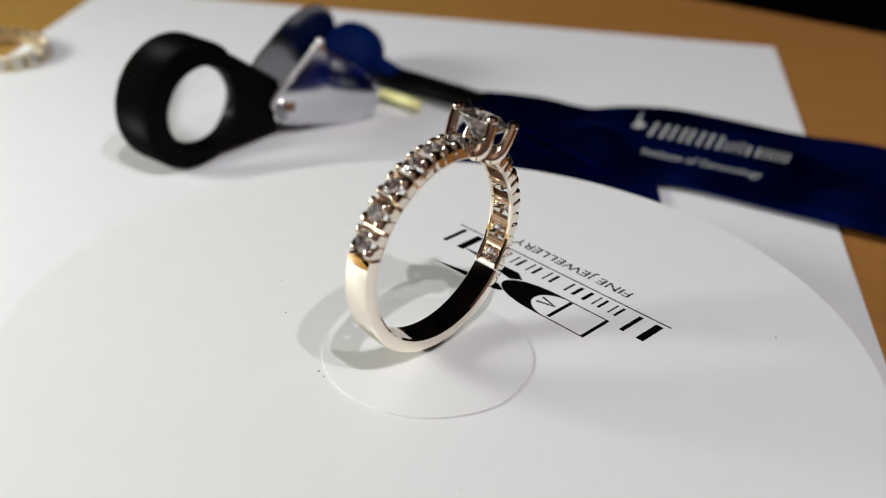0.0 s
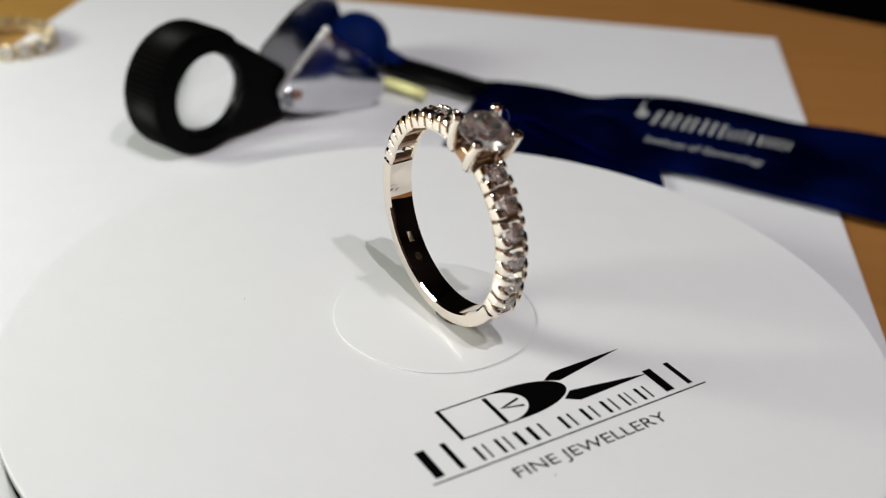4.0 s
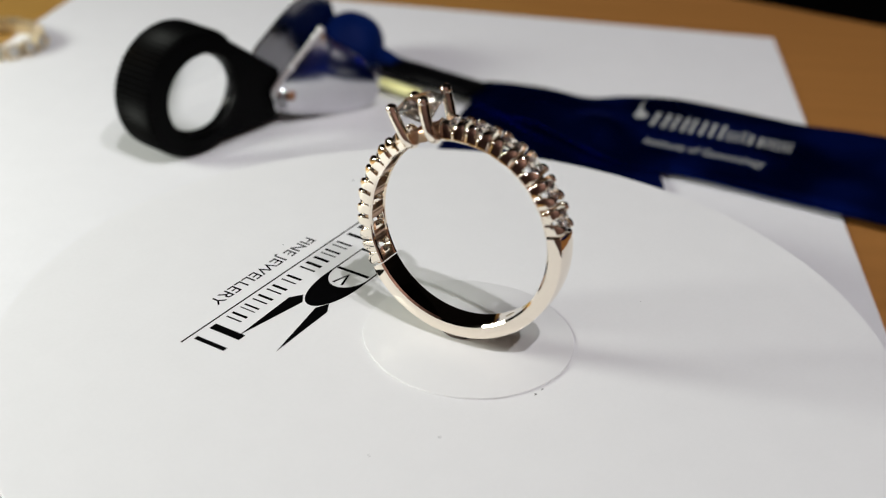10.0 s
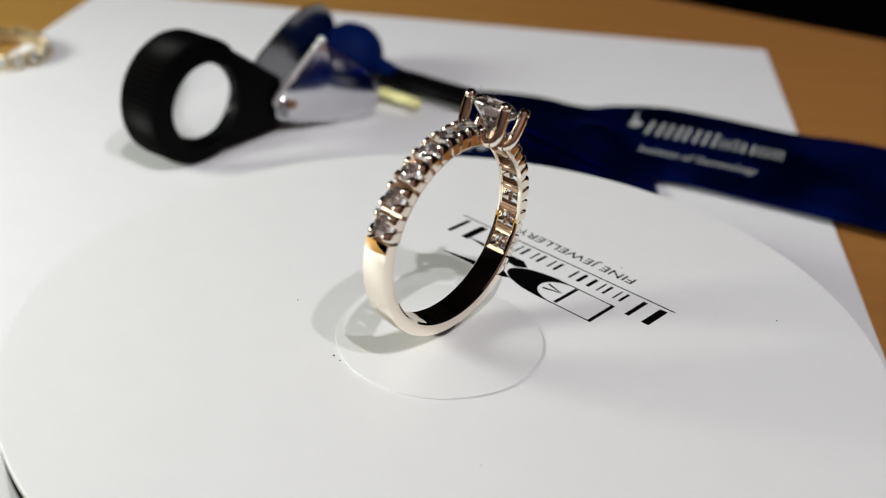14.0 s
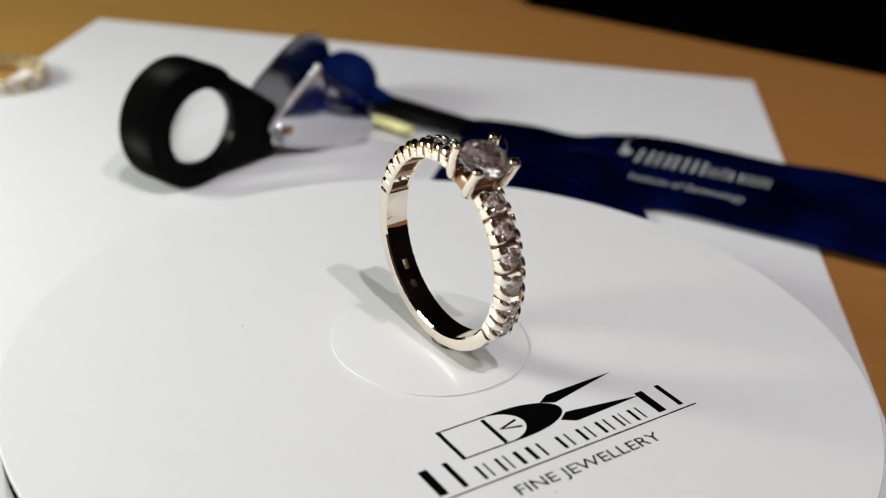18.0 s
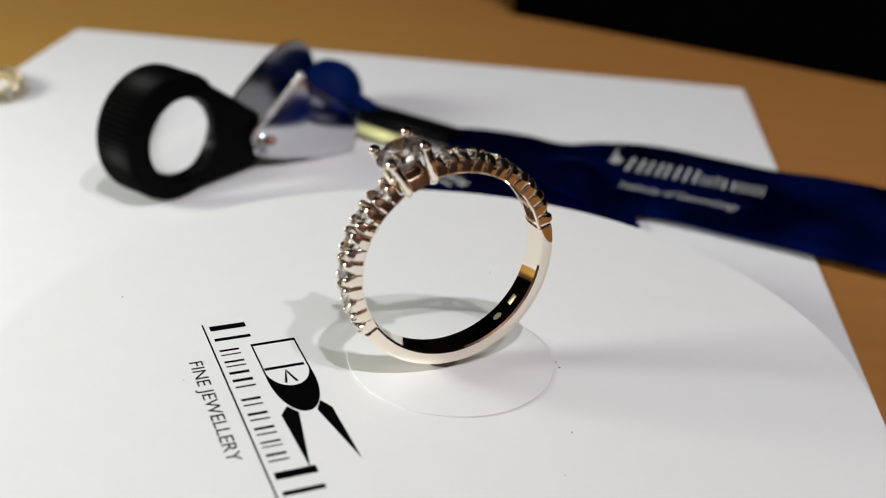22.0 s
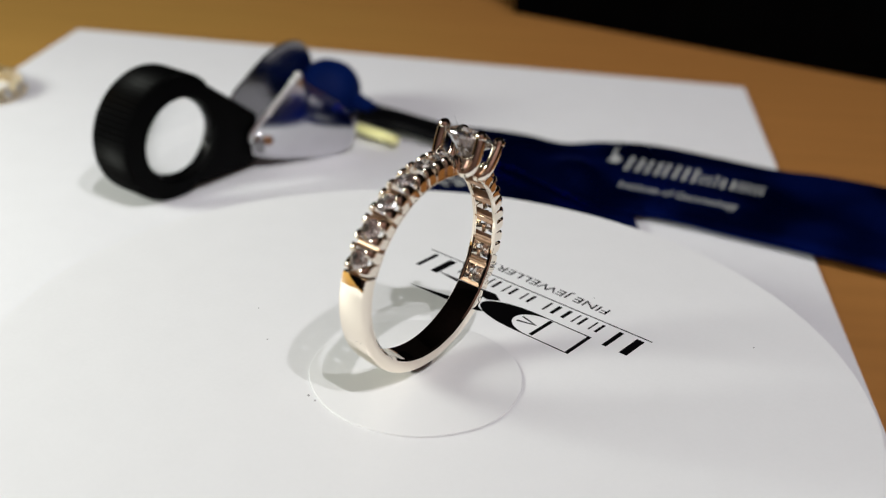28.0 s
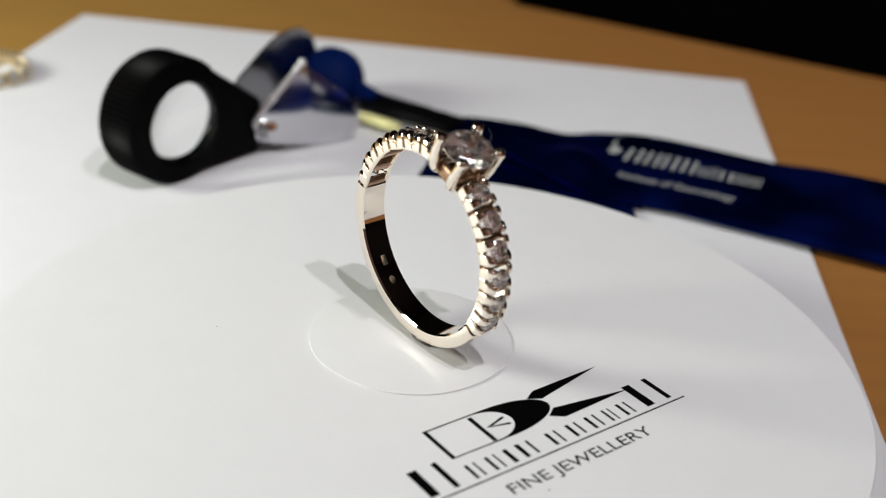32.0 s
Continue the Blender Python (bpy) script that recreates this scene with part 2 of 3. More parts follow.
def tube(bm, pts, radii, seg=10):
    """A round bar along a line of points."""
    pts = [Vector(p) for p in pts]
    rings = []
    for k, p in enumerate(pts):
        d = (pts[min(k + 1, len(pts) - 1)] - pts[max(k - 1, 0)]).normalized()
        u = d.orthogonal().normalized() if k == 0 else (u - d * u.dot(d)).normalized()
        v = d.cross(u)
        r = radii[k] if isinstance(radii, (list, tuple)) else radii
        rings.append([bm.verts.new(p + (u * math.cos(a) + v * math.sin(a)) * r) for a in (2 * math.pi * j / seg for j in range(seg))])
    for a, b in zip(rings, rings[1:]):
        for j in range(seg):
            bm.faces.new((a[j], a[(j + 1) % seg], b[(j + 1) % seg], b[j]))
    bm.faces.new(rings[0][::-1])
    bm.faces.new(rings[-1])


def spline(pts, n):
    """n points on a smooth line through pts."""
    pts = [Vector(p) for p in pts]
    out = []
    for i in range(n):
        s = i / (n - 1) * (len(pts) - 1)
        k = min(int(s), len(pts) - 2)
        t = s - k
        a, b, c, d = pts[max(k - 1, 0)], pts[k], pts[k + 1], pts[min(k + 2, len(pts) - 1)]
        out.append(0.5 * (2 * b + (c - a) * t + (2 * a - 5 * b + 4 * c - d) * t * t + (3 * b - a - 3 * c + d) * t ** 3))
    return out


def ribbon(bm, one, two, n=60, across=14, thick=0.0004, wave=0.0, folds=()):
    """A band of cloth between two edges."""
    e1, e2 = spline(one, n), spline(two, n)
    grid = {}
    for i in range(n):
        for j in range(across + 1):
            s = j / across
            p = e1[i].lerp(e2[i], s)
            up = 0.35 * wave * math.sin(math.pi * s) + wave * noise.noise(Vector((p.x * 60, p.y * 60, 3.1)))
            for fx, fy, wide, deep, high in folds:
                up += high * math.exp(-((p.x - fx) / wide) ** 2 - ((p.y - fy) / deep) ** 2)
            for side in (0, 1):
                grid[i, j, side] = bm.verts.new(p + Vector((0, 0, up + side * thick)))
    for i in range(n - 1):
        for j in range(across):
            bm.faces.new([grid[i + a, j + b, 1] for a, b in ((0, 0), (1, 0), (1, 1), (0, 1))])
            bm.faces.new([grid[i + a, j + b, 0] for a, b in ((0, 0), (0, 1), (1, 1), (1, 0))])
    for i in range(n - 1):
        for j in (0, across):
            bm.faces.new([grid[i, j, 0], grid[i + 1, j, 0], grid[i + 1, j, 1], grid[i, j, 1]])
    for j in range(across):
        for i in (0, n - 1):
            bm.faces.new([grid[i, j, 0], grid[i, j + 1, 0], grid[i, j + 1, 1], grid[i, j, 1]])


def lettering(name, text, size, mat, parent, m, label="", squeeze=1.0, slant=0.0, width=0.0):
    curve = bpy.data.curves.new(name, "FONT")
    curve.body, curve.size, curve.align_x, curve.shear = text, size, "LEFT", slant
    curve.extrude = 0.00001
    tmp = bpy.data.objects.new(name, curve)
    data = bpy.data.meshes.new_from_object(tmp)
    bpy.data.objects.remove(tmp)
    data.materials.append(mat)
    if width:
        squeeze = width / max(v.co.x for v in data.vertices)
    ob = new(name, data)
    ob.parent = parent
    ob.matrix_basis = m @ Matrix.Diagonal((squeeze, 1, 1, 1))
    return tagged(ob, label) if label else ob


# ---- the setting ----
def setting():
    bm = bmesh.new()
    box(bm, 1.0, 0.8, 0.025, Matrix.Translation((-0.345, 0.342, PAPER_Z - 0.0128)), 0.002)
    tagged(mesh_object("desk_top", bm, WOOD), "orange-brown oak veneer desk top", "desk", kind="structure")
    # floor and ceiling are out of view, added for the ring to reflect
    bm = bmesh.new()
    box(bm, 4.4, 4.4, 0.05, Matrix.Translation((0, 0, -0.79)))
    tagged(mesh_object("floor", bm, ROOM_FLOOR), "unseen red-brown floor, added for reflections in the ring", "floor", kind="structure")
    bm = bmesh.new()
    box(bm, 4.4, 4.4, 0.05, Matrix.Translation((0, 0, 1.8)))
    tagged(mesh_object("ceiling", bm, CEILING), "unseen near-black ceiling, added for reflections in the ring", "ceiling", kind="structure")
    # unseen walls added for reflections; the south one stands close as a reflector
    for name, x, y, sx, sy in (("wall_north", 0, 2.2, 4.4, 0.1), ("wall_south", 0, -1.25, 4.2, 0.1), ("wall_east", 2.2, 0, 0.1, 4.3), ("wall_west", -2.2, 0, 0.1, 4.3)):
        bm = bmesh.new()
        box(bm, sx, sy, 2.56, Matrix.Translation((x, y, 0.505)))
        tagged(mesh_object(name, bm, REFLECTOR_WALL if name == "wall_south" else WALL), "unseen wall, added for reflections in the ring and stones", "wall", kind="structure")


def paper_sheet():
    bm = bmesh.new()
    m = Matrix.Translation((-0.0114, 0.1234, PAPER_Z)) @ Matrix.Rotation(radians(-3.8), 4, "Z")
    n = 24
    v = {}
    for i in range(n + 1):
        for j in range(n + 1):
            x, y = -0.06355 + 0.1271 * i / n, -0.176 * j / n
            for s in (0, 1):
                v[i, j, s] = bm.verts.new(m @ Vector((x, y, -0.00012 * (1 - s))))
    for i in range(n):
        for j in range(n):
            for s in (0, 1):
                bm.faces.new([v[i, j, s], v[i + 1, j, s], v[i + 1, j + 1, s], v[i, j + 1, s]])
    for k in range(n):
        for a, b in (((k, 0), (k + 1, 0)), ((k, n), (k + 1, n)), ((0, k), (0, k + 1)), ((n, k), (n, k + 1))):
            bm.faces.new([v[(*a, 0)], v[(*b, 0)], v[(*b, 1)], v[(*a, 1)]])
    tagged(mesh_object("paper_sheet", bm, SHEET), "plain white sheet of paper lying flat on the desk", "paper")


def black_case():
    bm = bmesh.new()
    m = Matrix.Translation((0.0097, 0.1629, PAPER_Z)) @ Matrix.Rotation(radians(-25.9), 4, "Z")
    box(bm, 0.15, 0.12, 0.05, m @ Matrix.Translation((0.075, 0.06, 0.0249)), 0.0005)
    root = thing("black_case", "matt black plastic case standing on the desk", "case")
    part("body", bm, SHADOW_BLACK, root)


# ---- the turntable and what turns on it ----
def turntable():
    root = thing("display_turntable", "small black display turntable with a round white printed card", "turntable")
    bm = bmesh.new()
    lathe(bm, [(0, PAPER_Z + 0.0014), (0.030, PAPER_Z + 0.0014), (0.031, PAPER_Z + 0.0022), (0.031, -0.0038), (0.030, -0.003), (0, -0.003)], 72, closed=False)
    part("base", bm, SHADOW_BLACK, root, "black plastic base")
    bm = bmesh.new()
    lathe(bm, [(0, -0.0024), (0.0375, -0.0024), (0.0379, -0.0020), (0.0379, -0.0007), (0.0378, -0.0004), (0, -0.0004)], 128, closed=False)
    plate = part("plate", bm, SHADOW_BLACK, root, "turning black plastic plate")
    bm = bmesh.new()
    lathe(bm, [(0, -0.00035), (0.0378, -0.00035), (0.0380, -0.0002), (0.0379, 0), (0.012, 0), (0, 0)], 160, closed=False)
    part("card", bm, CARD, plate, "round white card with black print")
    logo(plate)
    return plate


def flat(name, outline, parent, z=0.00001, mat=None):
    bm = bmesh.new()
    prism(bm, [(x * MM, y * MM) for x, y in outline], 0.000002, z + 0.000004)
    return part(name, bm, mat or INK, parent, smooth=False)


def arc(cx, cy, rx, ry, a0, a1, n=24):
    return [(cx + rx * math.cos(radians(a0 + (a1 - a0) * k / n)), cy + ry * math.sin(radians(a0 + (a1 - a0) * k / n))) for k in range(n + 1)]


def logo(card):
    # emblem: a bullet-shaped outline, its dark nose, a rod, an arrow and two blades
    flat("emblem_line", [(-7.75, -10.25), (-1.5, -10.28), (-1.5, -10.42), (-7.35, -10.40)], card)
    flat("emblem_line", [(-7.75, -10.25), (-7.35, -10.40), (-7.35, -14.08), (-7.72, -14.22)], card)
    flat("emblem_line", [(-7.72, -14.22), (-7.35, -14.08), (-1.5, -14.12), (-1.5, -14.26)], card)
    nose = arc(-1.6, -12.27, 5.1, 1.99, 90, -90) + arc(-3.1, -12.27, 2.7, 1.86, -80, 80)
    flat("emblem_nose", nose, card)
    flat("emblem_rod", [(-3.6, -10.62), (-3.2, -10.62), (-3.2, -14.05), (-3.6, -14.05)], card)
    flat("emblem_arrow", [(-2.95, -12.35), (-0.95, -11.78), (-0.9, -12.02), (-2.4, -12.38)], card)
    flat("emblem_arrow", [(-2.95, -12.40), (-2.4, -12.42), (-0.9, -12.75), (-0.95, -12.98)], card)
    flat("emblem_blade", [(2.35, -10.95), (3.55, -10.30), (10.82, -10.22), (3.55, -11.55)], card)
    flat("emblem_blade", [(2.4, -13.75), (3.45, -13.05), (10.72, -14.25), (3.5, -14.50)], card)
    flat("underline", [(-12.2, -17.42), (14.2, -17.42), (14.2, -17.57), (-12.2, -17.57)], card)
    # a name, as plain bars
    for x, w, top in ((-11.9, 3.4, -13.8), (-7.6, 1.25, -15.3), (-5.7, 1.25, -15.3), (-3.85, 0.5, -15.3), (-2.75, 1.7, -15.3), (0.25, 1.4, -15.4), (2.4, 1.4, -15.4), (4.45, 1.35, -15.4), (6.4, 1.0, -15.4), (8.0, 1.3, -15.4), (10.2, 3.6, -13.8)):
        for p, q in (((0.0, 0.8),) if w < 0.6 else ((0.06, 0.30), (0.70, 0.84))):
            flat("letter_bar", [(x + w * p, -17.0), (x + w * q, -17.0), (x + w * q, top), (x + w * p, top)], card)
    # a few dark specks of dust on the card
    for x, y, r in ((3.9, 10.3, 0.13), (3.0, 10.45, 0.10), (12.8, 6.7, 0.10), (5.4, 8.6, 0.07), (-3.8, -20.8, 0.08), (-19.4, -23.4, 0.11), (17.5, 3.5, 0.06), (-14.2, 12.0, 0.06)):
        flat("speck", [(x + 0.7 * r * math.cos(k * 1.05) * (1 + 0.4 * (k % 2)), y + 0.7 * r * math.sin(k * 1.05)) for k in range(6)], card)
    lettering("lettering", "FINE JEWELLERY", 1.62 * MM, INK, card, Matrix.Translation((-6.45 * MM, -19.85 * MM, 0.00001)), squeeze=1.24)


def base_pad():
    bm = bmesh.new()
    lathe(bm, [(0, 0.00002), (0.00895, 0.00002), (0.00901, 0.00005), (0.00899, 0.00013), (0.0089, 0.00015), (0, 0.00015)], 110, closed=False)
    for v in bm.verts:
        a = math.atan2(v.co.y, v.co.x)
        v.co.xy *= 1 + 0.012 * noise.noise(Vector((math.cos(a) * 2.1, math.sin(a) * 2.1, 0.7)))
    ob = mesh_object("round_sticker", bm, PAD)
    return tagged(ob, "round glossy white plastic sticker in the middle of the card", "sticker")


def putty():
    bm = bmesh.new()
    ball(bm, 1, (0, 0, 0), 20, (0.0008, 0.0014, 0.00042))
    for v in bm.verts:
        v.co *= 1 + 0.18 * noise.noise(v.co * 900)
    return tagged(mesh_object("adhesive_putty", bm, PUTTY), "small brown lump of putty under the ring", "putty")


# ring: its own space has the ring in the y-z plane, centre at the origin, polar angle 0 up and towards -y
RI, RO, HALF = 8.02 * MM, 9.32 * MM, 1.25 * MM
HEAD, JOINT = 25.0, 99.5


def at_angle(deg, r=0.0, x=0.0):
    """A pose on the band: local z outwards, local y along the band, x across."""
    return Matrix.Rotation(radians(deg), 4, "X") @ Matrix.Translation((x, 0, r))


def band(bm, a0, a1, section, n):
    """Sweeps a closed section of (x, r) from angle a0 to a1."""
    rings = []
    for k in range(n + 1):
        m = Matrix.Rotation(radians(a0 + (a1 - a0) * k / n), 4, "X")
        rings.append([bm.verts.new(m @ Vector((x, 0, r))) for x, r in section])
    c = len(section)
    for a, b in zip(rings, rings[1:]):
        for j in range(c):
            bm.faces.new((a[j], a[(j + 1) % c], b[(j + 1) % c], b[j]))
    bm.faces.new(rings[0][::-1])
    bm.faces.new(rings[-1])


def brilliant(r):
    """A round brilliant of girdle radius r, girdle at z = 0."""
    bm = bmesh.new()
    def ringv(n, rad, z, off=0.0):
        return [bm.verts.new((rad * math.cos(2 * math.pi * (k + off) / n), rad * math.sin(2 * math.pi * (k + off) / n), z)) for k in range(n)]
    table, star = ringv(8, 0.56 * r, 0.30 * r), ringv(8, 0.78 * r, 0.17 * r, 0.5)
    g1, g2 = ringv(16, r, 0.02 * r), ringv(16, r, -0.03 * r)
    low = ringv(8, 0.42 * r, -0.50 * r, 0.5)
    tip = bm.verts.new((0, 0, -0.86 * r))
    bm.faces.new(table)
    for k in range(8):
        n = (k + 1) % 8
        bm.faces.new((table[k], star[k], table[n]))
        bm.faces.new((star[k - 1], g1[2 * k], star[k], table[k]))
        bm.faces.new((star[k], g1[2 * k], g1[2 * k + 1]))
        bm.faces.new((star[k], g1[2 * k + 1], g1[(2 * k + 2) % 16]))
        bm.faces.new((g2[2 * k], low[k], g2[2 * k + 1]))
        bm.faces.new((g2[2 * k + 1], low[k], g2[(2 * k + 2) % 16]))
        bm.faces.new((g2[2 * k], low[k - 1], tip, low[k]))
    for k in range(16):
        n = (k + 1) % 16
        bm.faces.new((g1[k], g2[k], g2[n], g1[n]))
    return bm


def diamond_ring():
    ring = thing("diamond_ring", "white gold engagement ring with diamonds along the band", "ring")
    e = 0.14 * MM
    solid = [(-HALF + e, RI), (-HALF, RI + 1.2 * e), (-HALF, RO - 2 * e), (-HALF + e, RO - 0.5 * e), (-HALF * 0.4, RO), (HALF * 0.4, RO), (HALF - e, RO - 0.5 * e), (HALF, RO - 2 * e), (HALF, RI + 1.2 * e), (HALF - e, RI), (0.4 * HALF, RI - 0.03 * MM), (-0.4 * HALF, RI - 0.03 * MM)]
    bm = bmesh.new()
    band(bm, HEAD + JOINT + 0.7, HEAD + 360 - JOINT - 0.7, solid, 150)
    part("shank", bm, GOLD, ring, "plain polished white gold lower band")
    # thin rails under the stones, on both sides of the head
    for s in (-1, 1):
        for side in (-1, 1):
            bm = bmesh.new()
            x0, x1, x2 = side * (HALF + 0.015 * MM), side * (HALF - 0.26 * MM), side * (HALF - 0.10 * MM)
            band(bm, HEAD + s * 7.5, HEAD + s * JOINT, [(x2, RI - 0.04 * MM), (x0, RI + 0.06 * MM), (x0, RI + 0.15 * MM), (x1, RI + 0.20 * MM), (x1, RI - 0.04 * MM)], 60)
            part("rail", bm, GOLD, ring)
    # settings: a cross bar at each joint of two cells, two claws on each side of a cell, and its stone
    step = (JOINT - 10.5) / 6
    first = {}
    def place(kind, make, m, mat):
        if kind in first:
            return twin(first[kind], m, ring)
        ob = part(kind, make(), mat, ring, smooth=mat is not DIAMOND)
        ob.matrix_basis = m
        first[kind] = ob
        return ob

    def bar():
        b = bmesh.new()
        box(b, 2 * HALF - 0.36 * MM, 0.30 * MM, 0.56 * MM, Matrix.Translation((0, 0, RI + 0.33 * MM)), 0.06 * MM, 1)
        return b

    def end():
        """The end of a cell, which closes it under the stone."""
        b = bmesh.new()
        half = radians(step / 2)
        y0, y1 = RI * math.tan(half) - 0.14 * MM, (RO - 0.3 * MM) * math.tan(half) - 0.15 * MM
        prism(b, [(y0, RI + 0.05 * MM), (y1 - 0.05 * MM, RO - 0.62 * MM), (y1 - 0.25 * MM, RO - 0.62 * MM), (y0 - 0.2 * MM, RI + 0.05 * MM)], -HALF + 0.4 * MM, HALF - 0.4 * MM, Matrix(((0, 0, 1, 0), (1, 0, 0, 0), (0, 1, 0, 0), (0, 0, 0, 1))))
        return b

    def wall():
        """One side of a cell: two rounded teeth with a notch between them, which lean in over the stone."""
        b = bmesh.new()
        half = radians(step / 2)
        foot, top, count = RI + 0.01 * MM, RO + 0.27 * MM, 24
        for sgn in (-1, 1):
            rows = []
            for q in (0.0, 0.30, 0.44, 0.46, 0.52, 0.58, 0.65, 0.72, 0.80, 0.87, 0.93, 0.97, 0.99):
                h = foot + (top - foot) * q
                edge = h * math.tan(half) - 0.105 * MM
                notch = -0.02 * MM if q < 0.45 else 0.13 * MM + 0.34 * MM * (q - 0.46)
                bend = max(0.0, (q - 0.60) / 0.40)
                f = math.sqrt(1 - bend ** 1.8)
                cap = math.sqrt(1 - q ** 9)
                mid, wide = (edge + notch) / 2, (edge - notch) / 2 * cap
                deep = 0.20 * MM + 0.19 * MM * bend ** 0.5
                power = 0.28 + 0.6 * bend
                ring_ = []
                for c in range(count):
                    a = 2 * math.pi * (c + 0.5) / count
                    x = math.copysign(abs(math.cos(a)) ** power, math.cos(a))
                    y = math.copysign(abs(math.sin(a)) ** power, math.sin(a))
                    ring_.append(b.verts.new((-deep * (1 - f * x) - 0.10 * MM * bend - 0.06 * MM * q, sgn * mid + wide * y, h)))
                rows.append(ring_)
            for r0, r1 in zip(rows, rows[1:]):
                for c in range(count):
                    b.faces.new((r0[c], r0[(c + 1) % count], r1[(c + 1) % count], r1[c]))
            b.faces.new(rows[-1])
            b.faces.new(rows[0][::-1])
        return b

    for s in (-1, 1):
        for k in range(6):
            mid = HEAD + s * (10.5 + step * (k + 0.5))
            place("diamond", lambda: brilliant(0.88 * MM), at_angle(mid, RO - 0.10 * MM), DIAMOND)
            for dy in (-1, 1):
                # cell ends and cross bars carry the shade between cells in their colour
                place("cell_end", end, at_angle(mid) @ (Matrix() if dy > 0 else Matrix.Rotation(math.pi, 4, "Z")), SHADED_GOLD)
            place("cross_bar", bar, at_angle(HEAD + s * (10.5 + step * (k + 1) - 0.9 * (k == 5))), SHADED_GOLD)
            for dx in (-1, 1):
                m = at_angle(mid) @ Matrix.Translation((dx * HALF, 0, 0))
                place("cell_wall", wall, m if dx > 0 else m @ Matrix.Rotation(math.pi, 4, "Z"), GOLD)
    # the head: collar, four claws and the large stone
    m = at_angle(HEAD, 0)
    bm = bmesh.new()
    # head base and basket take the same gold with shade in its colour
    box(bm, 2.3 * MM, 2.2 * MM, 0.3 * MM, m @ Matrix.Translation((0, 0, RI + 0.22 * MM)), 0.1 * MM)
    part("head_base", bm, SHADED_GOLD, ring)
    # a basket that widens upwards, its rim hollowed between the claws
    bm = bmesh.new()
    rows, count = [], 64
    for q, inset in ((0.0, 0.0), (0.12, 0.0), (0.3, 0.0), (0.5, 0.0), (0.7, 0.0), (0.88, 0.0), (0.97, 0.03), (1.0, 0.1), (0.98, 0.2), (0.9, 0.24), (0.5, 0.26), (0.0, 0.3)):
        hx, hy = 1.62 - 0.30 * q - inset, 1.50 - 0.38 * q - inset
        ring_ = []
        for k in range(count):
            a = 2 * math.pi * k / count
            x = math.copysign(abs(math.cos(a)) ** 0.45, math.cos(a)) * hx
            y = math.copysign(abs(math.sin(a)) ** 0.45, math.sin(a)) * hy
            dip = 0.2 * (math.cos(2 * a) ** 2) * q ** 2
            ring_.append(bm.verts.new(m @ Vector((x * MM, y * MM, RI + (0.06 + 1.15 * q - dip) * MM))))
        rows.append(ring_)
    for r0, r1 in zip(rows, rows[1:] + rows[:1]):
        for k in range(count):
            bm.faces.new((r0[k], r0[(k + 1) % count], r1[(k + 1) % count], r1[k]))
    part("basket", bm, SHADED_GOLD, ring, "dull white gold basket with shade in its colour")
    for dx in (-1, 1):
        for dy in (-1, 1):
            bm = bmesh.new()
            pts = [m @ Vector((dx * x * MM, dy * y * MM, RI + z * MM)) for x, y, z in ((1.0, 1.08, 0.05), (1.45, 1.12, 0.16), (1.80, 1.16, 0.62), (1.90, 1.26, 1.55), (1.90, 1.42, 2.6), (1.83, 1.50, 3.2))]
            tube(bm, spline(pts, 18), [0.42 * MM] * 8 + [0.44 * MM] * 5 + [0.43 * MM] * 5, 14)
            ball(bm, 0.48 * MM, pts[-1], 18)
            part("head_claw", bm, GOLD, ring)
    ob = part("centre_diamond", brilliant(2.14 * MM), BIG_DIAMOND, ring, "large round brilliant-cut diamond", smooth=False)
    ob.matrix_basis = at_angle(HEAD, RI + 2.86 * MM)
    bm = bmesh.new()
    tube(bm, spline([m @ Vector((x * MM, y * MM, RI + z * MM)) for x, y, z in ((1.5, -0.5, 3.0), (1.75, -0.25, 3.5), (1.9, 0.1, 3.85), (1.8, 0.55, 4.1))], 14), 0.014 * MM, 6)
    part("dust_fibre", bm, FIBRE, ring, "fine grey fibre caught on the large stone")
    # two hallmark stamps inside the band
    for a, is_round in ((-141, True), (-127, False)):
        bm = bmesh.new()
        if is_round:
            lathe(bm, [(0, 0), (0.3 * MM, 0), (0.3 * MM, 0.03 * MM), (0, 0.03 * MM)], 24, Matrix.Diagonal((1.0, 1.4, 1, 1)), closed=False)
        else:
            box(bm, 0.5 * MM, 0.95 * MM, 0.05 * MM, Matrix(), 0.01 * MM)
        ob = part("hallmark", bm, STAMP, ring, "matt stamped mark")
        ob.matrix_basis = at_angle(a, RI - 0.045 * MM)
    return ring


